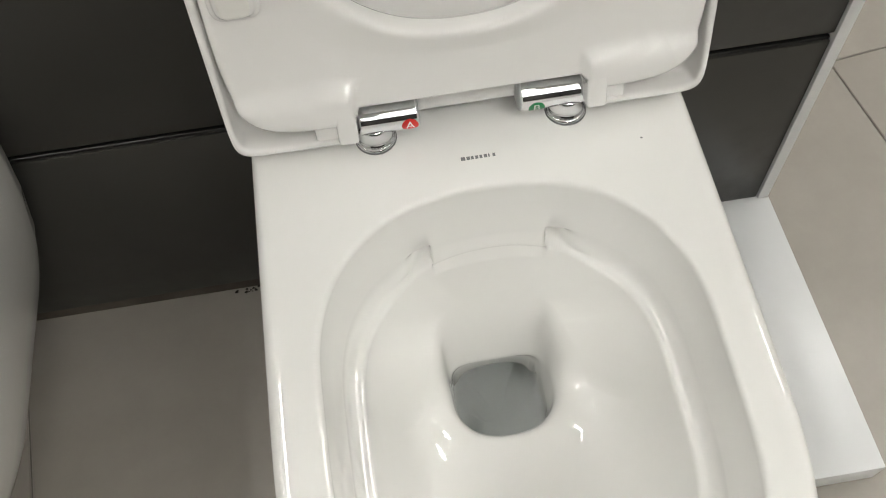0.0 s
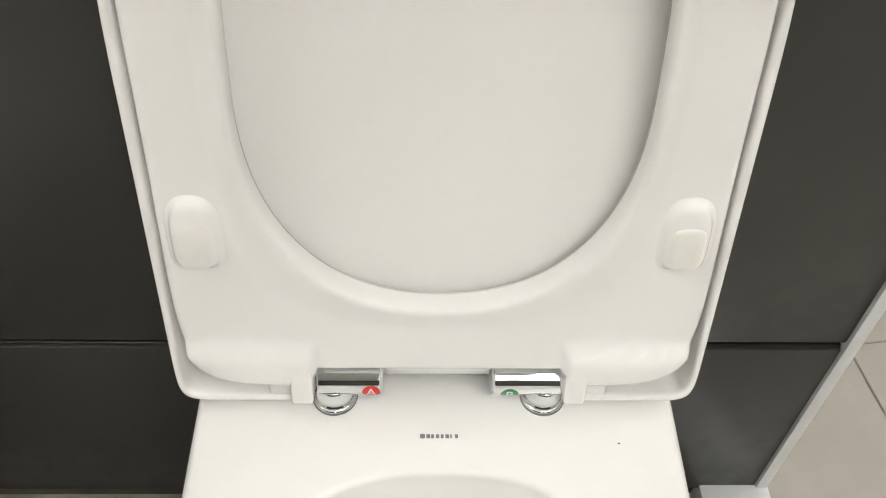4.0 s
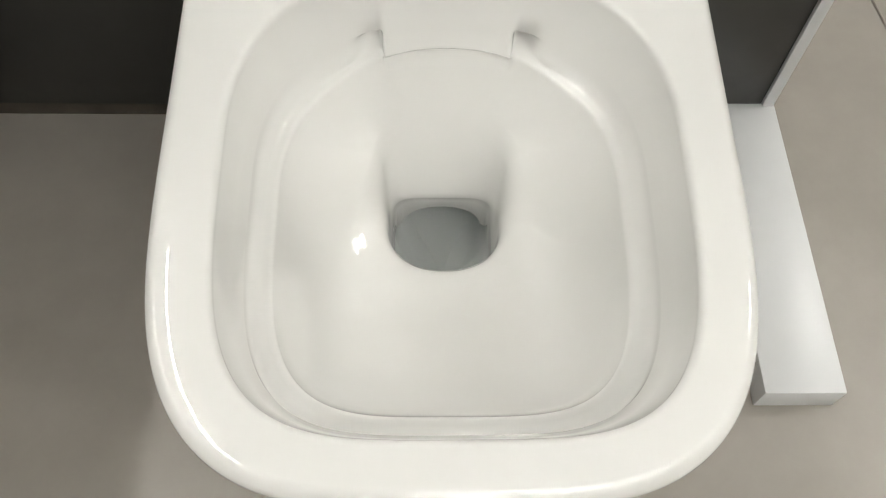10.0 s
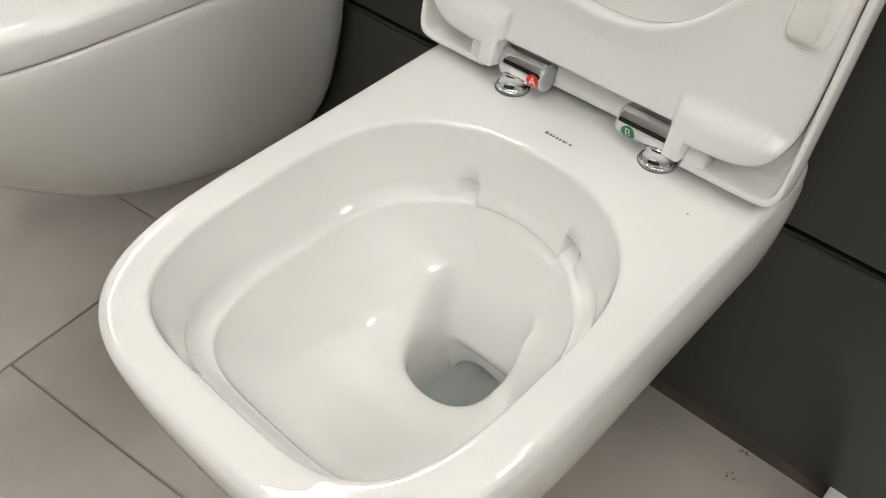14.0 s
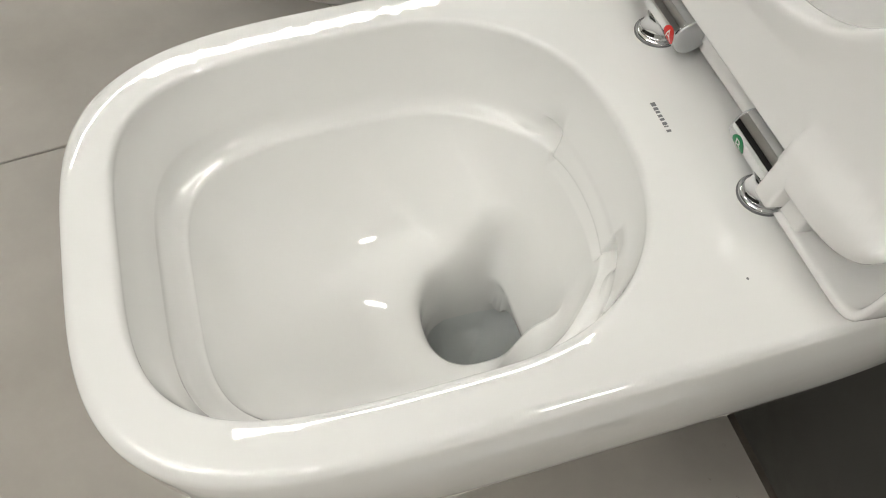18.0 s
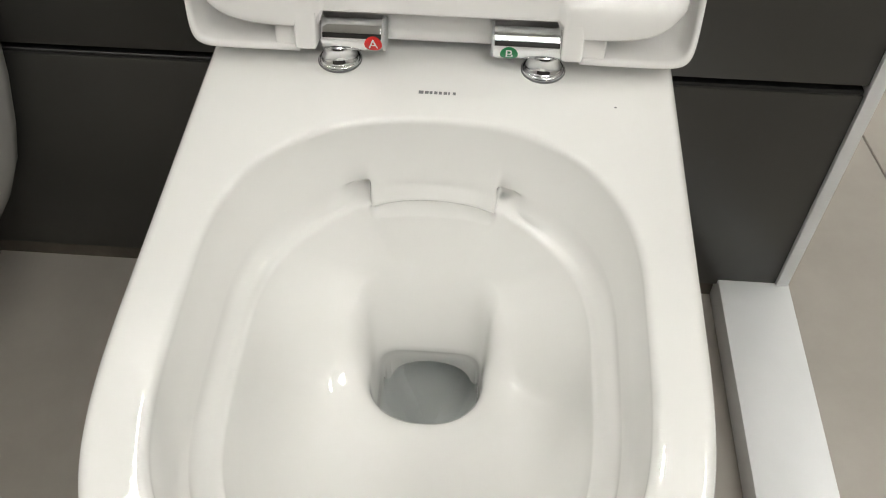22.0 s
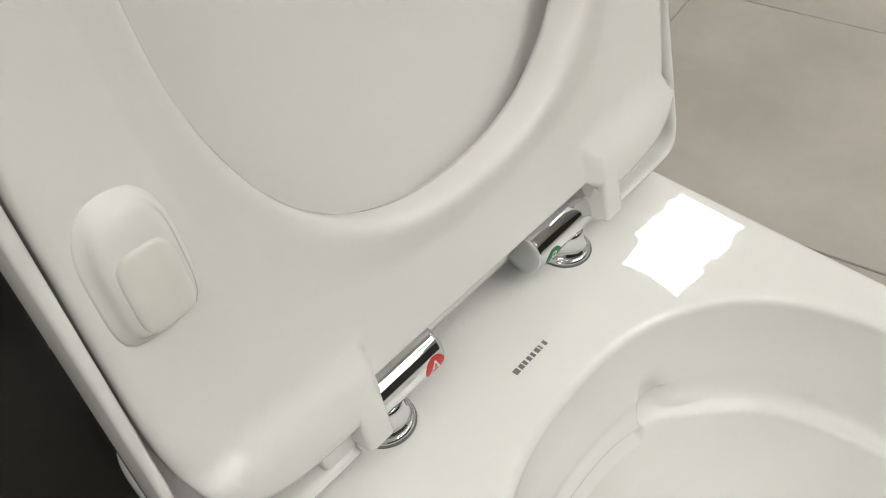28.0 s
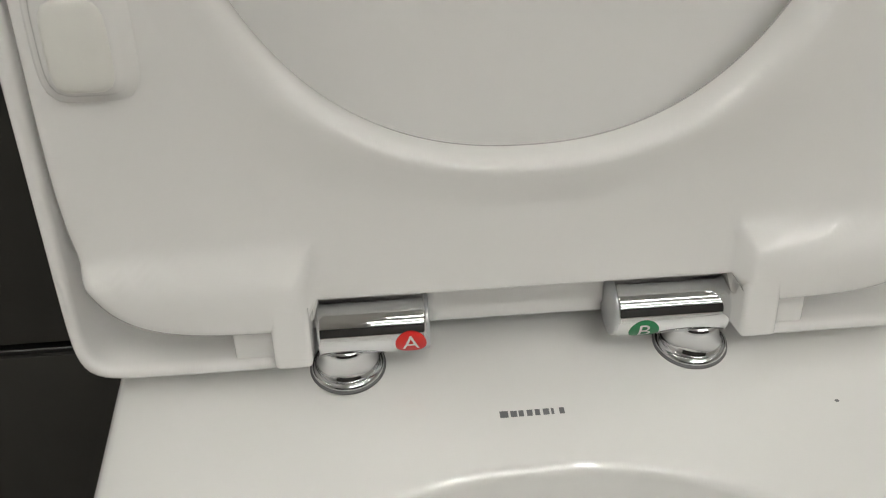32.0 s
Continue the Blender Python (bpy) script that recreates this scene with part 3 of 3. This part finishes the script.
def letter_mesh(char, size):
    cu = bpy.data.curves.new("letter", "FONT")
    cu.body = char
    cu.size = size
    cu.align_x = "CENTER"
    cu.align_y = "CENTER"
    tmp = bpy.data.objects.new("letter_source", cu)
    me = bpy.data.meshes.new_from_object(tmp)
    bm = bmesh.new()
    bm.from_mesh(me)
    bmesh.ops.triangulate(bm, faces=list(bm.faces))
    for _ in range(3):
        bmesh.ops.subdivide_edges(bm, edges=[e for e in bm.edges if e.calc_length() > size * 0.12], cuts=1)
        bmesh.ops.triangulate(bm, faces=[f for f in bm.faces if len(f.verts) > 3])
    bm.verts.index_update()
    pts = [(v.co.x, v.co.y) for v in bm.verts]
    faces = [tuple(v.index for v in f.verts) for f in bm.faces]
    bm.free()
    bpy.data.objects.remove(tmp)
    bpy.data.curves.remove(cu)
    return pts, faces


def on_barrel(x, arc, ang, r):
    """A place on the barrel: arc is metres up the curve from the angle ang, which is measured from the front downwards."""
    a = ang - arc / r
    return (x, AX_Y - r * math.cos(a), AX_Z - r * math.sin(a))


def turned(cx, cy, prof, n=40):
    rings = [[(cx + r * math.cos(2 * math.pi * k / n), cy + r * math.sin(2 * math.pi * k / n), z) for k in range(n)] for r, z in prof]
    return loft(rings)


def hinge(x0, x1, disc_x, inner, char, ink_mat, sticker_x, lean, tag):
    n = 48
    h = thing_part("hinge", toilet, tag)
    prof = ((AX_R - 0.0014, 0.0), (AX_R - 0.0004, 0.0003), (AX_R, 0.0010))
    rows = [(r, x0 + d) for r, d in prof] + [(AX_R, x0 + 0.0014), (AX_R, x0 + 0.004), (AX_R, (x0 + x1) / 2), (AX_R, x1 - 0.004), (AX_R, x1 - 0.0014)] + [(r, x1 - d) for r, d in reversed(prof)]
    rings = [[(x, AX_Y + r * math.cos(2 * math.pi * k / n), AX_Z + r * math.sin(2 * math.pi * k / n)) for k in range(n)] for r, x in rows]
    verts, faces = loft(rings)
    me = h.data
    me.from_pydata([tuple(v) for v in verts], [], faces)
    me.update()
    me.shade_smooth()
    me.set_sharp_from_angle(angle=radians(50))
    me.materials.append(CHROME)
    s = 1 if inner == x1 else -1
    rings = [[(inner + s * d, AX_Y + r * math.cos(2 * math.pi * k / n), AX_Z + r * math.sin(2 * math.pi * k / n)) for k in range(n)]
             for r, d in ((AX_R - 0.0008, -0.001), (AX_R - 0.0008, 0.0010), (AX_R - 0.0014, 0.0015), (AX_R - 0.006, 0.0017))]
    verts, faces = loft(rings)
    obj("end_cap", verts, faces, SATIN, h, "flat satin grey end cap")
    verts, faces = turned(disc_x, 0.0014, ((0.0163, ZR - 0.0005), (0.0163, ZR + 0.0012), (0.0160, ZR + 0.0020), (0.0152, ZR + 0.0028), (0.0143, ZR + 0.0032), (0.0138, ZR + 0.0032)))
    obj("base_disc", verts, faces, CHROME, h)
    verts, faces = turned(disc_x, 0.0014, ((0.0146, ZR + 0.0030), (0.0138, ZR + 0.0036), (0.0130, ZR + 0.0050), (0.0122, ZR + 0.0074), (0.0115, ZR + 0.0105), (0.0111, ZR + 0.0140), (0.0110, ZR + 0.0180)))
    obj("neck", verts, faces, CHROME, h)
    verts, faces = turned(disc_x, 0.0014, ((0.0169, ZR - 0.0008), (0.0171, ZR - 0.0002), (0.0169, ZR + 0.0006), (0.0156, ZR + 0.0007)))
    obj("gasket", verts, faces, GASKET, h, "thin dark grey gasket")
    # round sticker with its letter, curved over the barrel
    ang = radians(lean)
    rr = 0.0066
    pts = [on_barrel(sticker_x, 0, ang, AX_R + 0.0002)]
    faces = []
    m = 6
    for j in range(1, m + 1):
        for k in range(32):
            a = 2 * math.pi * k / 32
            pts.append(on_barrel(sticker_x + rr * j / m * math.cos(a), rr * j / m * math.sin(a), ang, AX_R + 0.0002))
    for k in range(32):
        faces.append((0, 1 + k, 1 + (k + 1) % 32))
        for j in range(m - 1):
            a, b = 1 + j * 32, 1 + (j + 1) * 32
            faces.append((a + k, b + k, b + (k + 1) % 32, a + (k + 1) % 32))
    obj("sticker", pts, faces, ink_mat, h, "round sticker with a white letter")
    lp, lf = letter_mesh(char, 0.0112)
    obj("letter", [on_barrel(sticker_x + x, y, ang, AX_R + 0.0004) for x, y in lp], lf, WHITE_INK, h, smooth=False)


def thing_part(name, parent, label_text):
    ob = new(name, bpy.data.meshes.new(name))
    ob.parent = parent
    ob.matrix_parent_inverse = parent.matrix_basis.inverted()
    ob["label"] = label_text
    return ob


hinge(-0.0888, -0.0430, -0.0780, -0.0430, "A", RED, -0.0498, 3, "chrome hinge barrel with a red letter A sticker")
hinge(0.0390, 0.0890, 0.0780, 0.0390, "B", GREEN, 0.0509, 15, "chrome hinge barrel with a green letter B sticker")

# ---- neighbouring toilet, lid closed ----
other = thing("toilet", -0.59, WALL_Y, 0.0, "white wall-hung toilet with a closed lid", "toilet")
OX, OY = -0.59, -0.16
levels = [(0.030, 0.022, 0.055, 5, 1.9), (0.034, 0.034, 0.040, 6, 1.9), (0.060, 0.060, -0.010, 7, 1.9), (0.090, 0.082, -0.150, 8, 1.9), (0.115, 0.101, -0.214, 9, 1.9), (0.150, 0.124, -0.277, 11, 1.9), (0.190, 0.143, -0.325, 13, 1.9),
          (0.24, 0.160, -0.377, 15, 2.1), (0.30, 0.175, -0.411, 16, 2.4), (0.35, 0.184, -0.440, 16, 2.8), (0.385, 0.1885, -0.452, 16, 3.0), (0.399, 0.189, -0.453, 16, 3.0),
          (0.4022, 0.188, -0.452, 16, 3.0), (0.4035, 0.185, -0.448, 16, 3.0)]
rings = []
for z, a, fy, eb, ef in levels:
    mid_y = max(OY, (WALL_Y + fy) / 2)
    rings.append(at_z(outline(OX, mid_y, a, WALL_Y - 0.002 - mid_y, mid_y - fy, eb, ef), z))
verts, faces = loft(rings)
obj("bowl", verts, faces, CERAMIC, other)
lid_o = outline(OX, OY, 0.190, 0.20, 0.295, 9, 3.0)
rings = [at_z(inset(lid_o, OX, OY, d), z) for d, z in ((0.02, 0.4045), (0.004, 0.4050), (0.001, 0.4060), (0.0, 0.4085), (0.0, 0.428), (0.001, 0.4315), (0.004, 0.4345), (0.009, 0.4362), (0.03, 0.4375), (0.08, 0.438))]
verts, faces = loft(rings)
obj("lid", verts, faces, PLASTIC, other, "closed white lid with a rounded edge")

# ---- small marks ----
spk = obj("speck", [on_top(0.1310 + 0.0011 * math.cos(a), -0.0377 + 0.0008 * math.sin(a)) for a in (0, 1.1, 2.2, 3.2, 4.3, 5.3)], [(0, 1, 2, 3, 4, 5)], MARK, toilet, "tiny grey speck in the glaze", smooth=False)

def smudge(name, x, y, z, size, count, material, label, category, seed, flat=0.35):
    """A cluster of small flat flakes lying on the floor."""
    rng = random.Random(seed)
    verts, faces = [], []
    for _ in range(count):
        cx, cy = x + rng.gauss(0, size), y + rng.gauss(0, size * flat)
        r = size * rng.uniform(0.12, 0.42)
        k = len(verts)
        turn = rng.uniform(0, 6)
        ring = [(cx + r * rng.uniform(0.5, 1.1) * math.cos(turn + a), cy + r * rng.uniform(0.4, 0.9) * math.sin(turn + a)) for a in (0, 1.05, 2.1, 3.14, 4.2, 5.24)]
        verts += [(a, b, z + 0.0002) for a, b in ring] + [(cx, cy, z + 0.0002 + r * 0.25)]
        faces += [(k + i, k + (i + 1) % 6, k + 6) for i in range(6)]
    ob = obj(name, verts, faces, material, None, smooth=False)
    tagged(ob, label, category, kind="stuff")


smudge("dirt_crumbs", 0.2258, 0.1150, 0.0, 0.0042, 16, DIRT, "dark crumbs of dirt at the foot of the partition", "dirt", 3)
smudge("floor_smudge", 0.2298, 0.0754, 0.0, 0.0050, 9, DIRT, "small dark smudge on the floor tile", "dirt", 5, 0.5)
smudge("dirt_crumbs", -0.2760, 0.1150, 0.0, 0.0075, 14, DIRT, "dark crumbs of dirt at the foot of the partition", "dirt", 8)
smudge("dirt_crumbs", -0.2000, 0.1150, 0.0, 0.0060, 7, DIRT, "dark crumbs of dirt at the foot of the partition", "dirt", 11)
rng = random.Random(21)
for _ in range(5):
    smudge("floor_fleck", rng.uniform(0.10, 0.30), rng.uniform(-0.02, 0.11), 0.0, 0.0016, 4, DIRT, "tiny dark flecks on the floor tile", "dirt", rng.randrange(999), 0.8)

# ---- floor tiles ----
TURN = math.atan(0.13)
TM = Matrix.Translation((-0.515, -0.2, 0)) @ Matrix.Rotation(TURN, 4, "Z")
TW, TL, GAP = 0.5785, 1.15, 0.0024
bm = box(-TW / 2 + GAP / 2, TW / 2 - GAP / 2, -TL / 2 + GAP / 2, TL / 2 - GAP / 2, -0.012, 0.0, 0.0012, 1)
tile_mesh = bpy.data.meshes.new("tile")
bm.to_mesh(tile_mesh)
bm.free()
tile_mesh.materials.append(TILE)
SHIFT = {-1: 0.079, 0: -0.204, 1: 0.68, 2: 0.394}
for col in range(-7, 9):
    base = SHIFT.get(col, (col * 0.37) % 1.2)
    for row in range(-5, 5):
        p = TM @ Vector(((col + 0.5) * TW, base + (row + 0.5) * TL, 0))
        if HX0 - 0.1 < p.x < HX1 + 0.1 and HY0 - 0.3 < p.y < HY1 + 0.3:
            t = new("tile", tile_mesh)
            t.matrix_basis = Matrix.Translation(p) @ Matrix.Rotation(TURN + (math.pi if (col + row) % 2 else 0), 4, "Z")
            t.parent = floor
            t.matrix_parent_inverse = floor.matrix_basis.inverted()
